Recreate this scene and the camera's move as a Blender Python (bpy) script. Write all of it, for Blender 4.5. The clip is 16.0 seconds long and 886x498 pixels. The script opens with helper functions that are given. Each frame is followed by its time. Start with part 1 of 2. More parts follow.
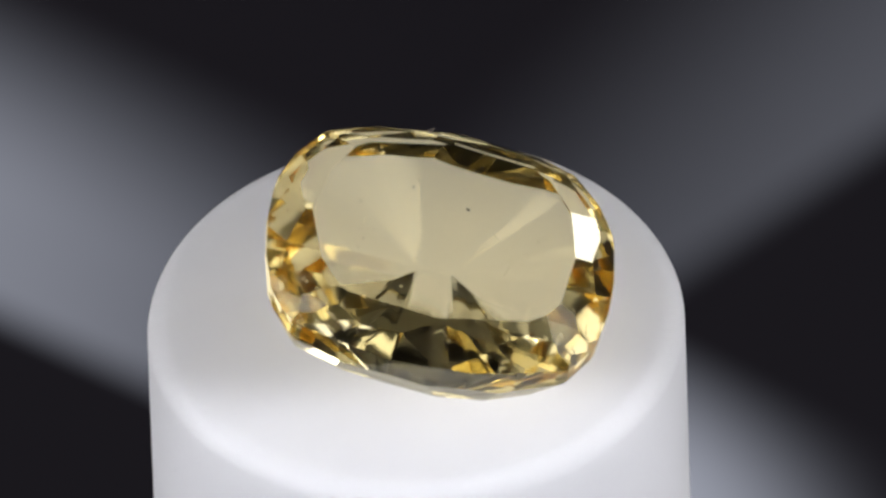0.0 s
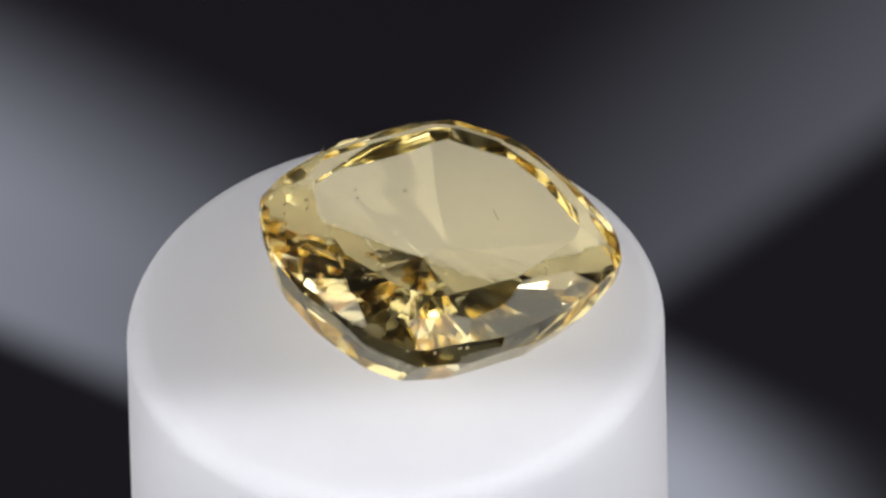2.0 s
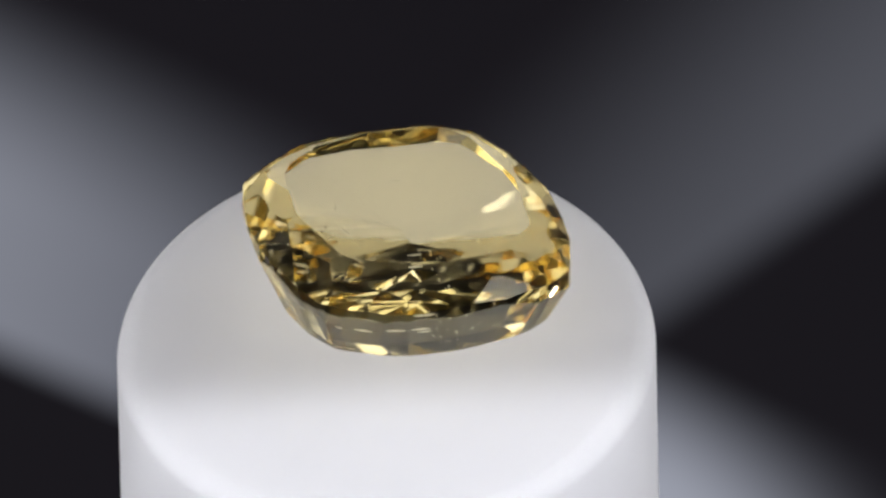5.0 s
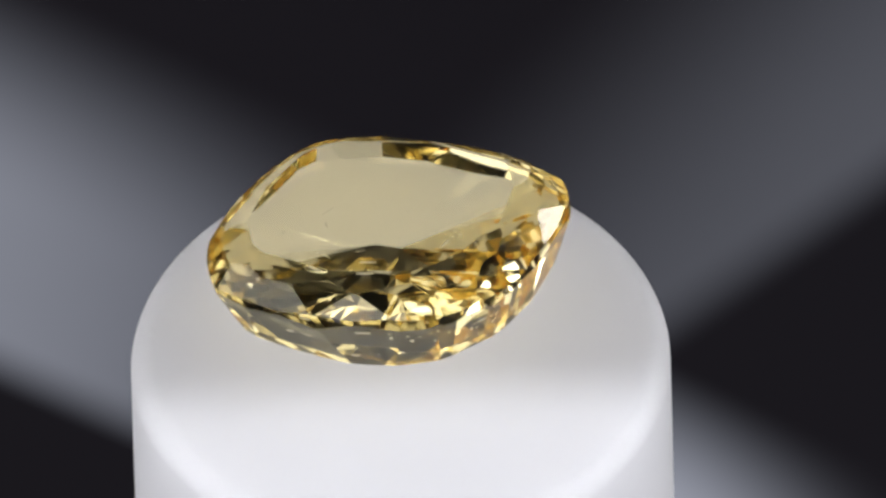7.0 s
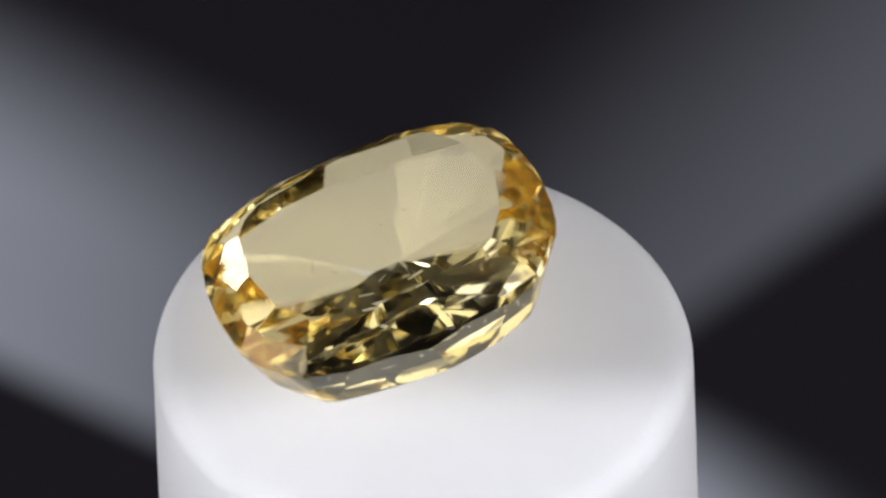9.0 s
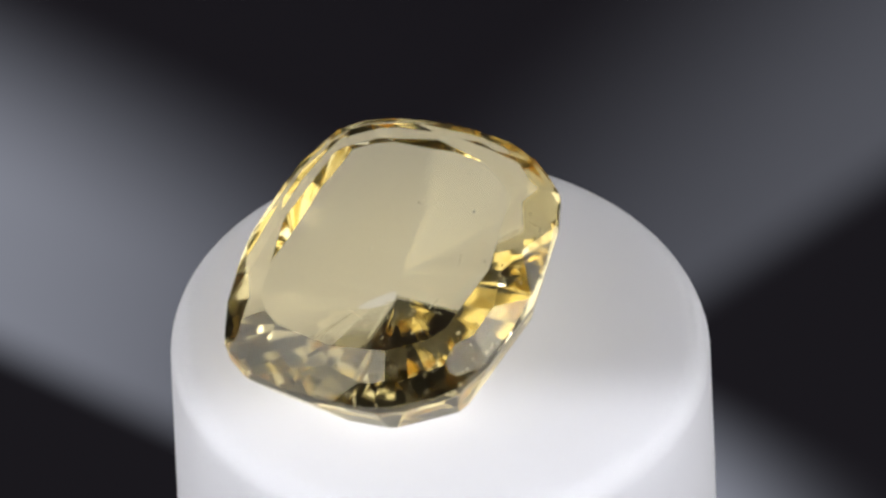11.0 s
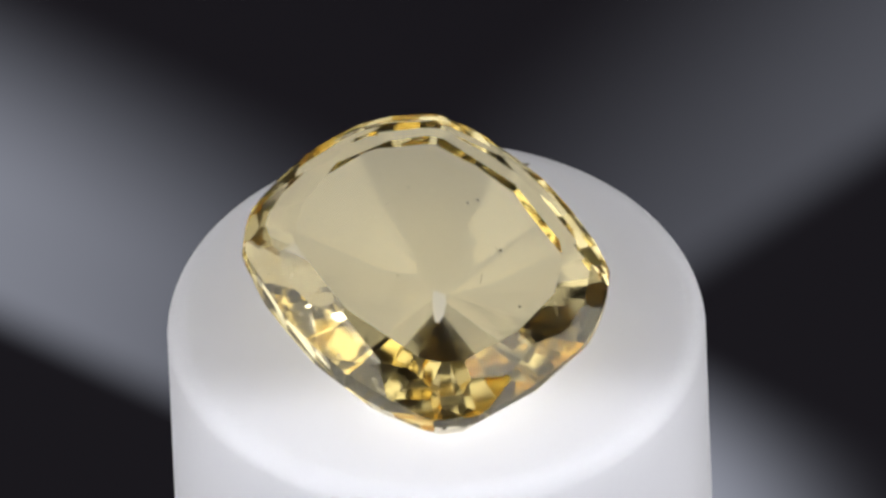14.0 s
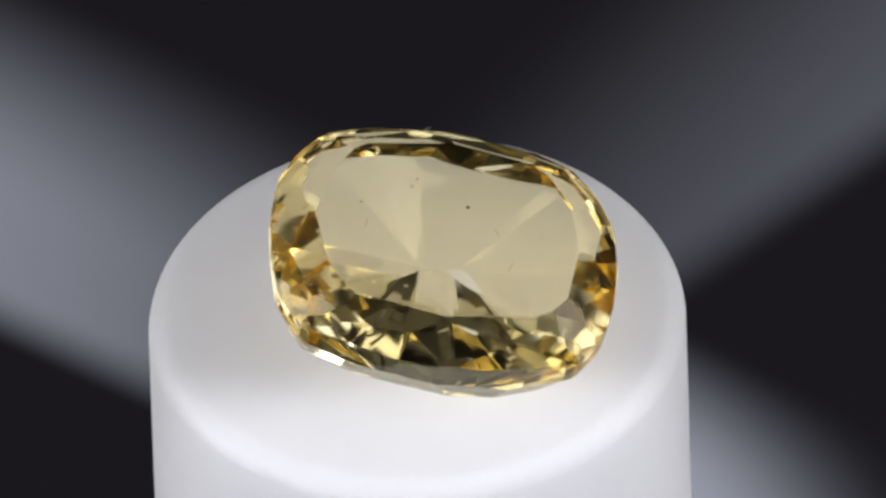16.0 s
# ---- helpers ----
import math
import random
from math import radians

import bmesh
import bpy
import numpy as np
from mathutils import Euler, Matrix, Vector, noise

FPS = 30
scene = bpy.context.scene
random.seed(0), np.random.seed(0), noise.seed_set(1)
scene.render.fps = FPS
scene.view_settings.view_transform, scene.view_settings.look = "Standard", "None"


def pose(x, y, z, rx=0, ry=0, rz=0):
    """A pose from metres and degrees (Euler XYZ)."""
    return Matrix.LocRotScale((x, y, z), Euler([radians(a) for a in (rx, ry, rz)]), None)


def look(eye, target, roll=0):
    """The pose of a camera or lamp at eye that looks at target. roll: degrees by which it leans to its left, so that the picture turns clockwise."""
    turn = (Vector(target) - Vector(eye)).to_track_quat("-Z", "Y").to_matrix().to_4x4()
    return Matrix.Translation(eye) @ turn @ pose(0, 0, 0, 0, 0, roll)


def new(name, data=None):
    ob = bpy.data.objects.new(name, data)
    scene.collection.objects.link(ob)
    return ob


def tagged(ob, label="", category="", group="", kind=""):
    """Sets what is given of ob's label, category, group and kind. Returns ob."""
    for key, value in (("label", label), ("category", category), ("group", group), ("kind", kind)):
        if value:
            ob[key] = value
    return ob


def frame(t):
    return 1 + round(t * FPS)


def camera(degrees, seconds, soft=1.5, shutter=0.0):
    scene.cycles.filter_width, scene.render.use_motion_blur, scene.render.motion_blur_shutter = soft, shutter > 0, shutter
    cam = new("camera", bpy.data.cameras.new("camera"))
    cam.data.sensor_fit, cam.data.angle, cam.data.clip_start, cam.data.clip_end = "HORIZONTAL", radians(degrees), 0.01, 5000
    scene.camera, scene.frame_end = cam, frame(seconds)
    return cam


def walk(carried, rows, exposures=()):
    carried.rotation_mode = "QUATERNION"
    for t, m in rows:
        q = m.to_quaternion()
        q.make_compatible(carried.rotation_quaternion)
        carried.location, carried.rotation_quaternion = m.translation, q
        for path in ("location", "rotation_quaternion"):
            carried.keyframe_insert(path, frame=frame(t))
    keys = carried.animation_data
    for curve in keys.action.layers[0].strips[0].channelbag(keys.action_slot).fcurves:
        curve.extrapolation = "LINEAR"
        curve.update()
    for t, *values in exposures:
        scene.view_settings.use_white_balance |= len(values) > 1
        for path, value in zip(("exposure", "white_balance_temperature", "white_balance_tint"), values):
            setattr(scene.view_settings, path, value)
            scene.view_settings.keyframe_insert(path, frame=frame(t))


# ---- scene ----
MM = 0.001
UNIT = 15.0 / 956.0 * MM          # the post is 15 mm across; all sizes of stone and post are counted in this unit
ELEV, LEAN, DIST = 43.57, 1.81, 0.30
SPIN = 22.67                      # degrees a second, anticlockwise seen from above
SECONDS = 16.0

# ---- camera ----
cam = camera(4.70, SECONDS, soft=2.8)
e = radians(ELEV)
right, up, back = Vector((1, 0, 0)), Vector((0, math.sin(e), math.cos(e))), Vector((0, -math.cos(e), math.sin(e)))
target = right * (58.4 * UNIT) + up * (138.9 * UNIT)
eye = target + back * DIST
CAMERA_POSE = look(eye, target, -LEAN)
walk(cam, [(0.0, CAMERA_POSE), (SECONDS, CAMERA_POSE)])

# ---- light ----
world = bpy.data.worlds.new("world")
world.use_nodes = True
world.node_tree.nodes["Background"].inputs[0].default_value = (0.02, 0.021, 0.024, 1)
world.node_tree.nodes["Background"].inputs[1].default_value = 0.3
scene.world = world
scene.view_settings.exposure = 0.0
scene.cycles.max_bounces, scene.cycles.transmission_bounces, scene.cycles.glossy_bounces = 40, 40, 40


def area_lamp(name, azimuth, elevation, distance, width, height, watts, colour, aim=(0, 0, 0.001)):
    a, h = radians(azimuth), radians(elevation)
    place = Vector((math.sin(a) * math.cos(h), -math.cos(a) * math.cos(h), math.sin(h))) * distance
    data = bpy.data.lights.new(name, "AREA")
    data.shape, data.size, data.size_y, data.energy, data.color = "RECTANGLE", width, height, watts, colour
    ob = new(name, data)
    ob.matrix_world = look(place, aim)
    return ob


# azimuth 0 is the camera's side, positive to the right
COOL = (0.972, 0.964, 1.0)
area_lamp("softbox_lamp", -80, 12, 0.32, 0.34, 0.34, 0.63, COOL)
area_lamp("softbox_lamp", 80, 12, 0.32, 0.34, 0.34, 0.63, COOL)
area_lamp("spot_lamp", -66, 50, 0.30, 0.13, 0.13, 0.125, COOL)
area_lamp("spot_lamp", 64, 50, 0.30, 0.13, 0.13, 0.125, COOL)
area_lamp("rim_lamp", -130, 16, 0.30, 0.045, 0.045, 0.06, COOL)
area_lamp("rim_lamp", 128, 16, 0.30, 0.045, 0.045, 0.06, COOL)


def front_spot(azimuth, elevation, distance, reach_y, half_cone, watts):
    """A lamp before the post, whose round beam ends across the post's top at reach_y."""
    a, h = radians(azimuth), radians(elevation)
    place = Vector((math.sin(a) * math.cos(h), -math.cos(a) * math.cos(h), math.sin(h))) * distance
    way = Matrix.Rotation(-radians(half_cone), 3, "X") @ (Vector((0, reach_y, 0)) - place)
    data = bpy.data.lights.new("front_spot", "SPOT")
    data.energy, data.color, data.shadow_soft_size = watts, (0.912, 0.927, 1.0), 0.0010
    data.spot_size, data.spot_blend = radians(2 * half_cone), 0.004
    ob = new("front_spot", data)
    ob.matrix_world = look(place, place + way)


front_spot(2, 62, 0.45, -0.0022, 24.0, 4.2)
# unseen fill, added low in front to brighten the post's side
area_lamp("front_fill_lamp", 3, 4, 0.30, 0.30, 0.15, 0.23, (0.89, 0.91, 1.0))


# ---- materials ----
def material(name):
    m = bpy.data.materials.new(name)
    m.use_nodes = True
    return m, m.node_tree.nodes, m.node_tree.links, m.node_tree.nodes["Principled BSDF"]


def math_node(nodes, links, op, a, b=None, clamp=False):
    n = nodes.new("ShaderNodeMath")
    n.operation, n.use_clamp = op, clamp
    for k, v in enumerate((a, b)):
        if v is None:
            continue
        if isinstance(v, (int, float)):
            n.inputs[k].default_value = v
        else:
            links.new(v, n.inputs[k])
    return n.outputs[0]


def stone_material(name, roughness):
    m, nodes, links, p = material(name)
    nodes.remove(p)
    g = nodes.new("ShaderNodeBsdfGlass")
    g.inputs["Color"].default_value = (0.985, 0.945, 0.79, 1)
    g.inputs["Roughness"].default_value = roughness
    g.inputs["IOR"].default_value = 1.768
    co = nodes.new("ShaderNodeTexCoord").outputs["Object"]
    wave = nodes.new("ShaderNodeTexNoise")
    wave.inputs["Scale"].default_value, wave.inputs["Detail"].default_value = 700, 3
    links.new(co, wave.inputs["Vector"])
    bump = nodes.new("ShaderNodeBump")
    bump.inputs["Strength"].default_value, bump.inputs["Distance"].default_value = 0.06, 0.00002
    links.new(wave.outputs[0], bump.inputs["Height"])
    links.new(bump.outputs[0], g.inputs["Normal"])
    links.new(g.outputs[0], nodes["Material Output"].inputs["Surface"])
    return m


def post_material():
    m, nodes, links, p = material("white_acetal")
    co = nodes.new("ShaderNodeTexCoord").outputs["Object"]
    n = nodes.new("ShaderNodeTexNoise")
    n.inputs["Scale"].default_value, n.inputs["Detail"].default_value = 350, 4
    links.new(co, n.inputs["Vector"])
    mix = nodes.new("ShaderNodeMix")
    mix.data_type = "RGBA"
    mix.inputs[6].default_value, mix.inputs[7].default_value = (0.80, 0.80, 0.815, 1), (0.85, 0.85, 0.865, 1)
    links.new(n.outputs[0], mix.inputs[0])
    links.new(mix.outputs[2], p.inputs["Base Color"])
    fine = nodes.new("ShaderNodeTexNoise")
    fine.inputs["Scale"].default_value, fine.inputs["Detail"].default_value = 4000, 3
    links.new(co, fine.inputs["Vector"])
    bump = nodes.new("ShaderNodeBump")
    bump.inputs["Strength"].default_value, bump.inputs["Distance"].default_value = 0.08, 0.00005
    links.new(fine.outputs[0], bump.inputs["Height"])
    links.new(bump.outputs[0], p.inputs["Normal"])
    p.inputs["Roughness"].default_value = 0.55
    p.inputs["Subsurface Weight"].default_value = 1.0
    p.inputs["Subsurface Radius"].default_value = (1.0, 1.0, 1.0)
    p.inputs["Subsurface Scale"].default_value = 0.0032
    return m


def table_material(centre, sx, sy, overlay=False):
    """A charcoal sheet with broad soft bands of light painted into its emission, or the dark overlay with a soft edge
    that lies on it.
    """
    m, nodes, links, p = material("dark_overlay" if overlay else "painted_light_backdrop")
    co = nodes.new("ShaderNodeTexCoord").outputs["Object"]
    sep = nodes.new("ShaderNodeSeparateXYZ")
    links.new(co, sep.inputs[0])
    # u runs to the right, v towards the camera, in hundreds of units
    u = math_node(nodes, links, "MULTIPLY", math_node(nodes, links, "SUBTRACT", sep.outputs[0], centre[0]), sx)
    v = math_node(nodes, links, "MULTIPLY", math_node(nodes, links, "SUBTRACT", sep.outputs[1], centre[1]), sy)

    def edge(x0, y0, x1, y1, soft0, soft1):
        """0 on one side of a line, 1 on the other, from soft0 to soft1 across it."""
        nx, ny = -(y1 - y0), (x1 - x0)
        n = math.hypot(nx, ny)
        nx, ny = nx / n, ny / n
        d = math_node(nodes, links, "ADD", math_node(nodes, links, "MULTIPLY", u, nx), math_node(nodes, links, "MULTIPLY", v, ny))
        d = math_node(nodes, links, "SUBTRACT", d, nx * x0 + ny * y0)
        r = nodes.new("ShaderNodeMapRange")
        r.interpolation_type = "SMOOTHSTEP"
        r.inputs[1].default_value, r.inputs[2].default_value = soft0, soft1
        links.new(d, r.inputs[0])
        return r.outputs[0]

    def band(strength, *edges):
        value = strength
        for ed in edges:
            value = math_node(nodes, links, "MULTIPLY", edge(*ed), value)
        return value

    if overlay:
        # the lower-right glow is light painted into this sheet's emission
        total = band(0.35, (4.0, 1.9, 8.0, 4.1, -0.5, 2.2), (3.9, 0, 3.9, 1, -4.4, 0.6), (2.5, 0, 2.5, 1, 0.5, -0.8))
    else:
        # light bands from the left and the upper right, painted as emission
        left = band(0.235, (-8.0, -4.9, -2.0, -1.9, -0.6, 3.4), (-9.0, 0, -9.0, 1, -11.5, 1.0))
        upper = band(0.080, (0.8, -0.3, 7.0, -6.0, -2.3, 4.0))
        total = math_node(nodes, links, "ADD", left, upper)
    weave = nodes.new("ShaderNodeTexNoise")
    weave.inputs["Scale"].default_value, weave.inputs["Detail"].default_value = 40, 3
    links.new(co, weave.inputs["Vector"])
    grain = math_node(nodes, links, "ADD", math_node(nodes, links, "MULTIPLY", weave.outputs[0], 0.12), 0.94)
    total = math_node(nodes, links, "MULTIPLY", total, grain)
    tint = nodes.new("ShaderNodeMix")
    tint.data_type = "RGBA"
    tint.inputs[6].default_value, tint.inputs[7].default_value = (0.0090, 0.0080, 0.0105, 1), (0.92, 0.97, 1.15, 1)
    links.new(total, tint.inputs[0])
    # the sheet is no lamp: the painted light shows through emission alone
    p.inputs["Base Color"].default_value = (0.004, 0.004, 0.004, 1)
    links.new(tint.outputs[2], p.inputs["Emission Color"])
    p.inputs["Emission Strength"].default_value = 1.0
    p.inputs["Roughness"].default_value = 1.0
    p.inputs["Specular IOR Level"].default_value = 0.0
    if overlay:
        # stand-in for the dark turntable: its defocused edge is put into the alpha
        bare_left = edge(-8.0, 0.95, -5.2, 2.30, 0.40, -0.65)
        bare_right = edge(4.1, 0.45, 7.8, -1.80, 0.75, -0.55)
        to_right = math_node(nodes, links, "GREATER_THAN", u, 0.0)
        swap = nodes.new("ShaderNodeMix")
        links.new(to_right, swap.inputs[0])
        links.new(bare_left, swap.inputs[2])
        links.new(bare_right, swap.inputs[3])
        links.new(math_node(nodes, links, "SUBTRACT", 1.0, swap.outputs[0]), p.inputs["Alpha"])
    return m


def plain(name, colour, roughness=0.8):
    m, nodes, links, p = material(name)
    n = nodes.new("ShaderNodeTexNoise")
    n.inputs["Scale"].default_value, n.inputs["Detail"].default_value = 25, 5
    links.new(nodes.new("ShaderNodeTexCoord").outputs["Object"], n.inputs["Vector"])
    mix = nodes.new("ShaderNodeMix")
    mix.data_type = "RGBA"
    mix.inputs[6].default_value = (*[c * 0.8 for c in colour], 1)
    mix.inputs[7].default_value = (*[c * 1.2 for c in colour], 1)
    links.new(n.outputs[0], mix.inputs[0])
    links.new(mix.outputs[2], p.inputs["Base Color"])
    p.inputs["Roughness"].default_value = roughness
    return m


# ---- mesh helpers ----
def mesh_object(name, bm, mat, parent=None, smooth=False):
    me = bpy.data.meshes.new(name)
    bmesh.ops.recalc_face_normals(bm, faces=bm.faces)
    bm.to_mesh(me)
    bm.free()
    me.materials.append(mat)
    for f in me.polygons:
        f.use_smooth = smooth
    ob = new(name, me)
    ob.parent = parent
    return ob


def part(name, bm, mat, parent, label="", smooth=False):
    return tagged(mesh_object(name, bm, mat, parent, smooth), label)


def box(x0, y0, z0, x1, y1, z1):
    bm = bmesh.new()
    bmesh.ops.create_cube(bm, size=1.0)
    for v in bm.verts:
        v.co = Vector(((x0, x1)[v.co.x > 0], (y0, y1)[v.co.y > 0], (z0, z1)[v.co.z > 0]))
    return bm


# ---- setting ----
POST_HEIGHT = 0.24
HALF, TOP = 0.55, 0.60


# the place of the backdrop under the middle of the view, and the unit's size there
MIDDLE = eye - back * ((eye.z + POST_HEIGHT) / back.z)
PLANE_UNIT = UNIT * (MIDDLE - eye).length / DIST


def backdrop_sheet(name, overlay, z, label):
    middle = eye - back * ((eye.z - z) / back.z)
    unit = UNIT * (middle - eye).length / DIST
    tm = table_material((middle.x, middle.y), 1 / (100 * unit), -math.sin(e) / (100 * unit), overlay)
    half = HALF - 0.02 if overlay else HALF
    ob = mesh_object(name, box(-half, -half, z - (0.004 if overlay else 0.02), half, half, z), tm)
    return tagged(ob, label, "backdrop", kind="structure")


def setting():
    depth = -POST_HEIGHT
    dark = plain("grey_felt", (0.05, 0.048, 0.046), 0.95)
    w = 0.02
    for name, b in (("wall_north", (-HALF, HALF, depth - 2 * w, HALF, HALF + w, TOP)), ("wall_south", (-HALF, -HALF - w, depth - 2 * w, HALF, -HALF, TOP)),
                    ("wall_east", (HALF, -HALF - w, depth - 2 * w, HALF + w, HALF + w, TOP)), ("wall_west", (-HALF - w, -HALF - w, depth - 2 * w, -HALF, HALF + w, TOP))):
        tagged(mesh_object(name, box(*b), dark), "dark grey felt-lined wall of the photo booth", "wall", kind="structure")
    tagged(mesh_object("ceiling", box(-HALF - w, -HALF - w, TOP, HALF + w, HALF + w, TOP + w), dark), "dark grey felt-lined ceiling of the photo booth", "ceiling", kind="structure")


# ---- the post ----
POST_R = 478.0
POST_LOCAL = pose(6.2 * UNIT, 48.7 * UNIT, 9 * UNIT, 0.56, -0.04, 0)
SLANT = (0.008, -0.036)


def display_post():
    """A turned white post with a gently crowned, slightly slanting top and a rounded rim."""
    SLOPE = 3.0
    prof = []
    z, n = 0.0, 40
    flat, shoulder = 0.35, 0.915
    prof.append((0.0, 0.0))
    for i in range(n + 1):
        r = flat + (shoulder - flat) * i / n
        slope = math.tan(radians(SLOPE * ((r - flat) / (shoulder - flat)) ** 0.8))
        if i:
            z -= slope * (shoulder - flat) / n * POST_R
        prof.append((r * POST_R, z))
    r0, a0 = shoulder * POST_R, radians(SLOPE)
    # rounded rim, from the crown's slope to the upright side
    rim = (POST_R - r0) / (1 - math.sin(a0))
    for i in range(1, 21):
        a = a0 + (math.pi / 2 - a0) * i / 20
        prof.append((r0 + rim * (math.sin(a) - math.sin(a0)), z - rim * (math.cos(a0) - math.cos(a))))
    base = -POST_HEIGHT / UNIT
    prof.append((POST_R + 12, -900.0))
    prof.append((POST_R + 12, base + 25))
    prof.append((POST_R, base))
    bm = bmesh.new()
    seg = 160
    rings = []
    for r, z in prof[1:]:
        ring = []
        for k in range(seg):
            a = 2 * math.pi * k / seg
            x, y = r * math.cos(a), r * math.sin(a)
            s = max(0.0, 1 + z / 800.0)
            ring.append(bm.verts.new((x * UNIT, y * UNIT, (z + s * (SLANT[0] * x + SLANT[1] * y)) * UNIT)))
        rings.append(ring)
    bm.faces.new(rings[0])
    bm.faces.new(rings[-1])
    for a, b in zip(rings, rings[1:]):
        for k in range(seg):
            bm.faces.new((a[k], a[(k + 1) % seg], b[(k + 1) % seg], b[k]))
    ob = mesh_object("display_post", bm, post_material(), smooth=True)
    return tagged(ob, "round white matt plastic display post with a softly crowned top", "display stand")


# ---- the stone ----
GA, GB, BOW = 309.0, 271.0, 600.0
CORNER = 329.0
STONE_LOCAL = Matrix.Translation((53.7 * UNIT, -16.6 * UNIT, 199.3 * UNIT)) @ pose(0, 0, 0, 6.6) @ pose(0, 0, 0, 0, 11.2) @ pose(0, 0, 0, 0, 0, -6.3)


def cushion_outline(steps=720):
    """A cushion with four bowed sides and rounded corners."""
    points = []
    for k in range(steps):
        a = 2 * math.pi * k / steps
        c, s = math.cos(a), math.sin(a)
        far = []
        for cx, cy in ((GA - BOW, 0), (BOW - GA, 0), (0, GB - BOW), (0, BOW - GB)):
            b = c * cx + s * cy
            far.append(b + math.sqrt(b * b - cx * cx - cy * cy + BOW * BOW))
        r = min(*far, CORNER if s < 0 else CORNER - 12 * min(1.0, 4 * s))
        points.append((r * c, r * s))
    return points


OUTLINE = cushion_outline()


def reach(a):
    """How far the cushion outline reaches in the direction a."""
    c, s = math.cos(a), math.sin(a)
    return max(x * c + y * s for x, y in OUTLINE)


def polytope(planes):
    """The solid that lies inside all the planes, one polygon a facet."""
    bm, corners = bmesh.new(), []
    for i, (n, p) in enumerate(planes):
        side = n.orthogonal().normalized()
        other = n.cross(side)
        poly = [p + side * (x * 2000) + other * (y * 2000) for x, y in ((1, 1), (-1, 1), (-1, -1), (1, -1))]
        for k, (m, q) in enumerate(planes):
            if k == i or not poly:
                continue
            d = [(v - q).dot(m) for v in poly]
            if max(d) <= 0:
                continue
            kept = []
            for j, v in enumerate(poly):
                w, e0, e1 = poly[j - 1], d[j - 1], d[j]
                if (e0 > 0) != (e1 > 0):
                    kept.append(w + (v - w) * (e0 / (e0 - e1)))
                if e1 <= 0:
                    kept.append(v)
            poly = kept
        for v in poly:
            if all((v - q).length > 1.0 for q in corners):
                corners.append(v)
    for v in corners:
        bm.verts.new(v)
    hull = bmesh.ops.convex_hull(bm, input=bm.verts[:])
    bmesh.ops.delete(bm, geom=[g for g in hull["geom_interior"] if isinstance(g, bmesh.types.BMVert)], context="VERTS")
    bmesh.ops.dissolve_limit(bm, angle_limit=radians(1.2), verts=bm.verts[:], edges=bm.edges[:])
    return bm


def faceted_stone():
    rnd = random.Random(42)
    planes = []

    def tier(count, turn, share, z, angle, jitter=1.0, drop=1.5, ends=0.0, slack=0.0, thick=0.0):
        """Facets that lean by angle from level, steeper at both ends and slacker on one long side, and pass through share of the outline at height z."""
        for k in range(count):
            a = 2 * math.pi * (k + turn) / count + radians(rnd.uniform(-1, 1) * 1.2 * jitter)
            side = max(0.0, -math.sin(a))
            t = radians(abs(angle) + ends * math.cos(a) ** 2 - slack * side + rnd.uniform(-1, 1) * 1.3 * jitter)
            n = Vector((math.sin(t) * math.cos(a), math.sin(t) * math.sin(a), math.copysign(math.cos(t), angle)))
            s = share * reach(a) + rnd.uniform(-1, 1) * drop
            planes.append((n, Vector((math.cos(a) * s, math.sin(a) * s, z - thick * side))))

    planes.append((Vector((0, 0, 1)), Vector((0, 0, 60))))
    tier(48, 0.5, 1.0, 0, 89.9, 0.2, 0.5)
    tier(24, 0.5, 1.0, 6, 45, 1.2, 1.0)
    tier(20, 0.0, 0.96, 19, 38, 2.2)
    tier(16, 0.5, 0.78, 53, 24, 2.2)
    tier(28, 0.5, 1.0, -7, -67, 2.2, slack=8.0, thick=32.0)
    tier(24, 0.0, 0.955, -90, -56.7, 2.4)
    tier(16, 0.5, 0.86, -127, -37.6, 2.2)
    tier(16, 0.0, 0.62, -150, -25.5, 2.0, 2.5, 4.0)
    tier(40, 0.5, 0.38, -156, -17.0, 0.12, 0.5, 2.0)
    bm = polytope(planes)
    bmesh.ops.bevel(bm, geom=bm.edges[:], offset=1.1, segments=1, affect="EDGES", clamp_overlap=True)
    # the tip of the pavilion is polished round
    bm.normal_update()
    round_tip = {f for f in bm.faces if f.normal.z < -math.cos(radians(21.5))}
    for f in round_tip:
        f.material_index = 1
    for ed in bm.edges:
        ed.smooth = all(f in round_tip for f in ed.link_faces)
    bmesh.ops.scale(bm, vec=(UNIT, UNIT, UNIT), verts=bm.verts)
    ob = mesh_object("gemstone", bm, stone_material("yellow_sapphire", 0.012), smooth=True)
    ob.data.materials.append(stone_material("yellow_sapphire_worn_tip", 0.05))
    return tagged(ob, "pale yellow cushion-cut faceted sapphire lying tilted on the white post", "gemstone")


def speck(size, stretch=(1, 1, 1), seed=0):
    rnd = random.Random(seed)
    bm = bmesh.new()
    bmesh.ops.create_icosphere(bm, subdivisions=1, radius=size * UNIT)
    for v in bm.verts:
        v.co = Vector([c * k for c, k in zip(v.co, stretch)]) * rnd.uniform(0.7, 1.3)
    return bm


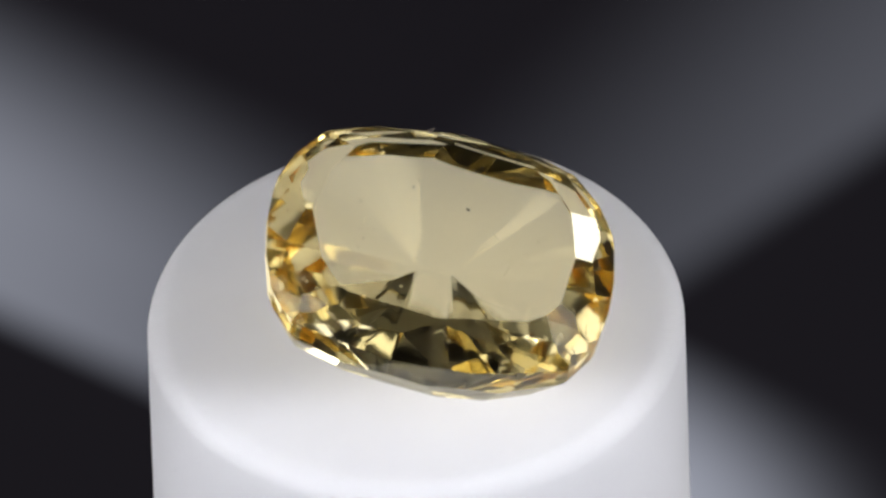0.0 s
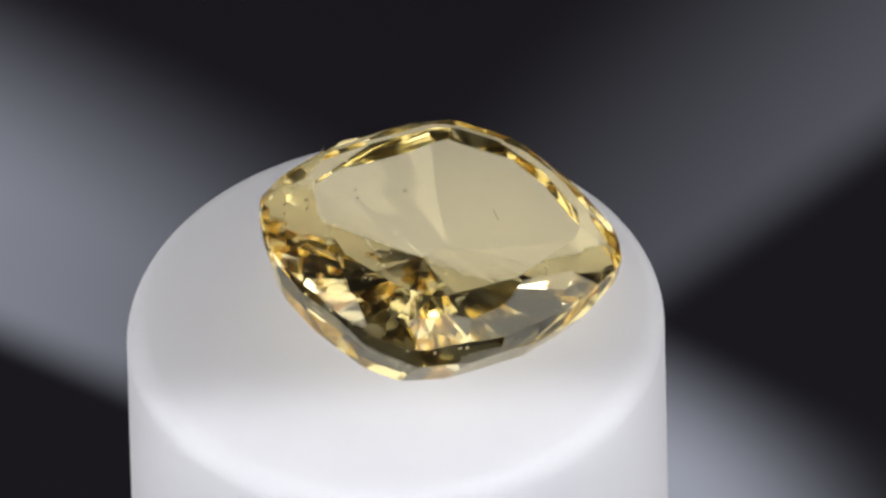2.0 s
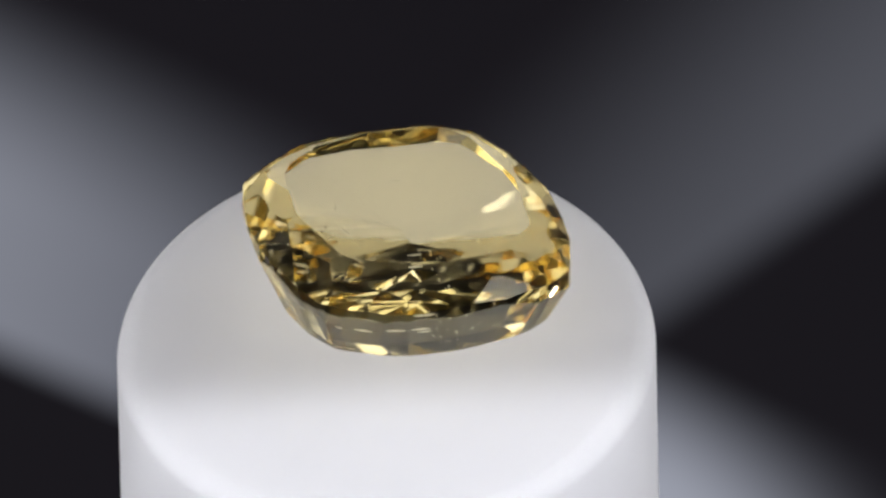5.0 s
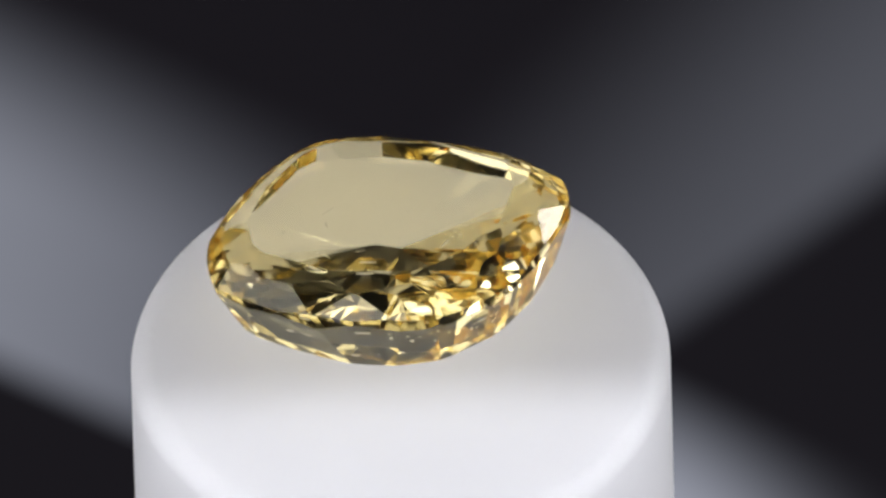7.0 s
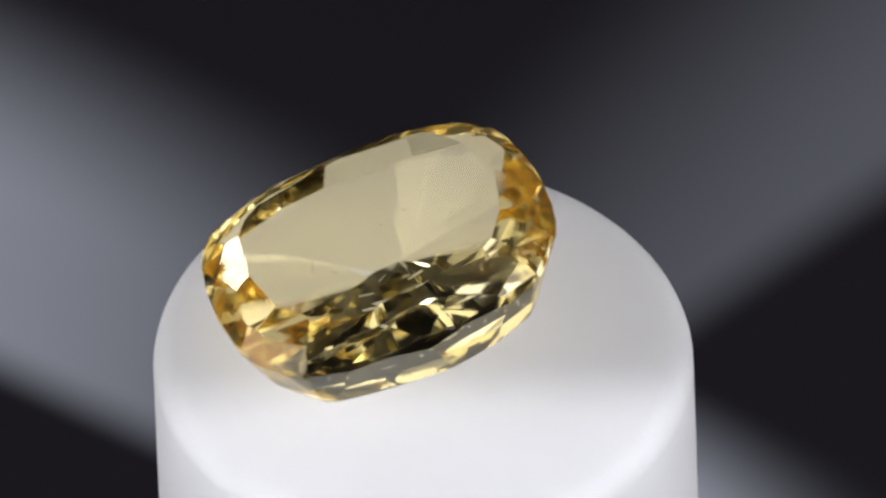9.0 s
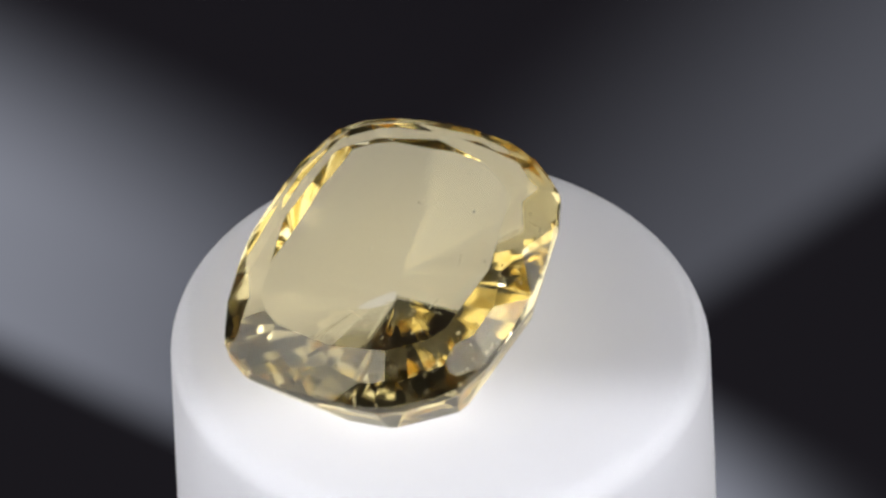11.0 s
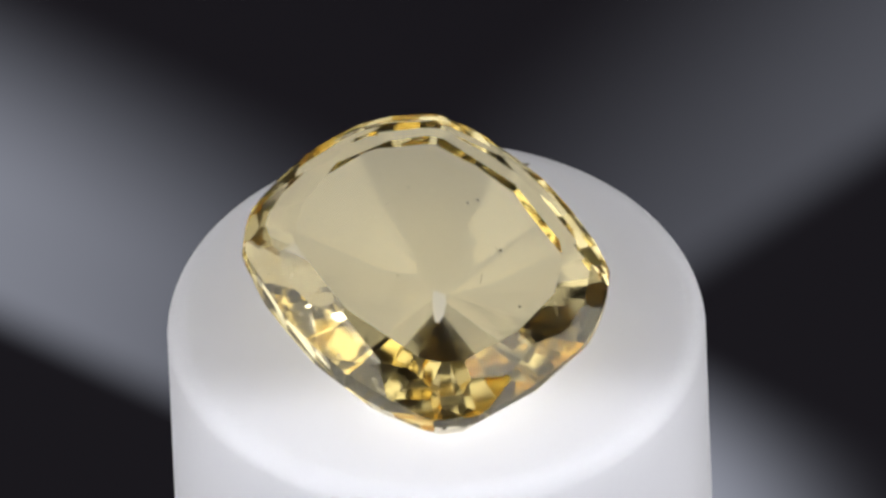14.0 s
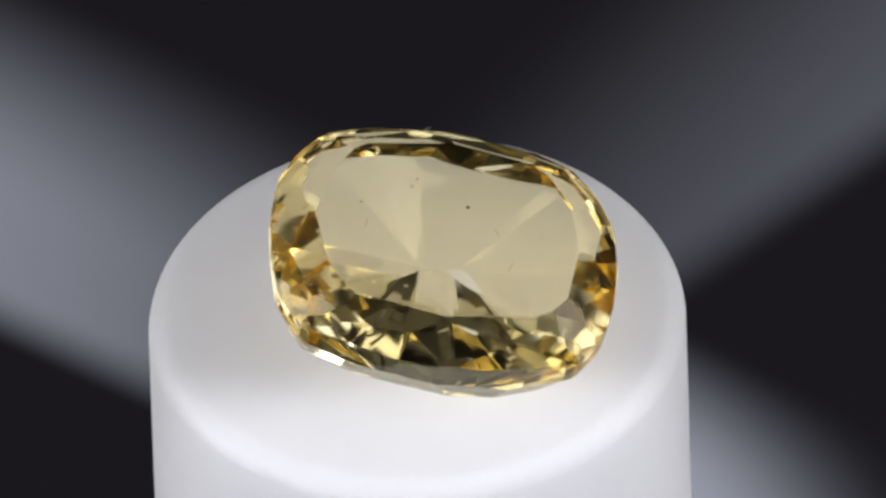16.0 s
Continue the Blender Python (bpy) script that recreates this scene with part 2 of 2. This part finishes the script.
def stone_details(stone):
    """Tiny dark and pale inclusions inside the stone and a fibre on its girdle."""
    dark = plain("dark_inclusion", (0.02, 0.016, 0.012), 0.6)
    pale = plain("pale_inclusion", (0.75, 0.72, 0.62), 0.5)
    fibre_mat = plain("grey_fibre", (0.10, 0.09, 0.09), 0.9)
    rnd = random.Random(21)
    for k, (x, y, z, r) in enumerate(((43, 134, -132, 3.2), (-60, 150, -96, 2.6), (-52, 166, -90, 2.4), (-150, 90, -80, 2.2), (170, 60, -60, 2.4))):
        ob = part("inclusion", speck(r, (1.2, 0.9, 0.9), k), dark, stone, "tiny dark inclusion")
        ob.location = Vector((x, y, z)) * UNIT
    for k in range(16):
        ob = part("inclusion", speck(rnd.uniform(1.6, 3.2), (1.6, 0.5, 1.0), 40 + k), pale, stone, "tiny pale inclusion")
        ob.location = Vector((-80 + rnd.uniform(-75, 75), -45 + rnd.uniform(-50, 50), -50 + rnd.uniform(-60, 50))) * UNIT
    # fine healed feathers, thin and curved
    for k, (x, y, z, turn, tip, size) in enumerate(((-30, 120, -40, 12, 30, 6.0), (60, 110, -55, -18, 40, 5.0), (120, -20, -60, 70, 25, 5.5), (-140, 30, -50, 85, 35, 5.0), (20, 60, -110, 30, 15, 4.0), (90, 40, -20, -50, 55, 4.5))):
        ob = part("feather", speck(size, (3.2, 0.14, 0.5), 90 + k), pale, stone, "fine pale feather inside the stone")
        ob.matrix_local = pose(x * UNIT, y * UNIT, z * UNIT, tip, 0, turn)
    a = radians(99)
    ob = part("dust_fibre", speck(2.2, (4.5, 0.8, 1.8), 3), fibre_mat, stone, "grey dust fibre on the girdle")
    ob.matrix_local = pose(math.cos(a) * 275 * UNIT, math.sin(a) * 275 * UNIT, 6 * UNIT, 0, -35, 20)


def post_details(post):
    """Dust specks on the post."""
    mat = plain("pale_dust", (0.62, 0.61, 0.60), 0.9)
    for k, (deg, r, z, size) in enumerate(((264.2, 479, -273, 4.0), (300, 479, -330, 2.5), (205, 479, -190, 2.0))):
        a = radians(deg)
        ob = part("dust_speck", speck(size, (1, 1, 1.4), 60 + k), mat, post, "pale dust speck")
        ob.location = Vector((math.cos(a) * r, math.sin(a) * r, z)) * UNIT


backdrop_sheet("backdrop", False, -POST_HEIGHT - 0.008, "charcoal backdrop sheet with blurred bands of light painted into its emission")
overlay = backdrop_sheet("backdrop_overlay", True, -POST_HEIGHT, "dark sheet standing in for the out-of-focus turntable, with a painted light glow")
setting()
post = display_post()
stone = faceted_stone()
stone.visible_shadow = False          # the stone casts no shadow: switched off to brighten the post seen through it
post_details(post)
stone_details(stone)


# ---- what moves ----
def motions():
    steps = [SECONDS * k / 40 for k in range(41)]

    def turned(t, lift):
        """The turning axis, which creeps aside a little in the second half."""
        ease = min(1.0, max(0.0, (t - 5.5) / 5.5))
        ease = ease * ease * (3 - 2 * ease)
        return Matrix.Translation(right * (4.5 * UNIT * ease) + up * (lift * UNIT * ease)) @ pose(0, 0, 0, 0, 0, SPIN * t)

    walk(post, [(t, turned(t, 5.0) @ POST_LOCAL) for t in steps])
    walk(stone, [(t, turned(t, 0.5) @ STONE_LOCAL) for t in steps])
    # the dark sheet under the post, a stand-in for the blurred turntable, sways with the turning: how far towards the
    # camera, and how far its far side rises
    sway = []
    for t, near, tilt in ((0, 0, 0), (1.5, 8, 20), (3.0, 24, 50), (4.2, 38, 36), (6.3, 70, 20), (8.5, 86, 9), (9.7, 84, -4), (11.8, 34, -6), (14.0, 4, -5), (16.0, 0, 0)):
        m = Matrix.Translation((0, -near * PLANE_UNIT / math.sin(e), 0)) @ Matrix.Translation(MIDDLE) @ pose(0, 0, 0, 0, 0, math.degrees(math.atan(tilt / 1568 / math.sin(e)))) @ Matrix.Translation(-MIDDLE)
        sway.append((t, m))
    walk(overlay, sway)


motions()
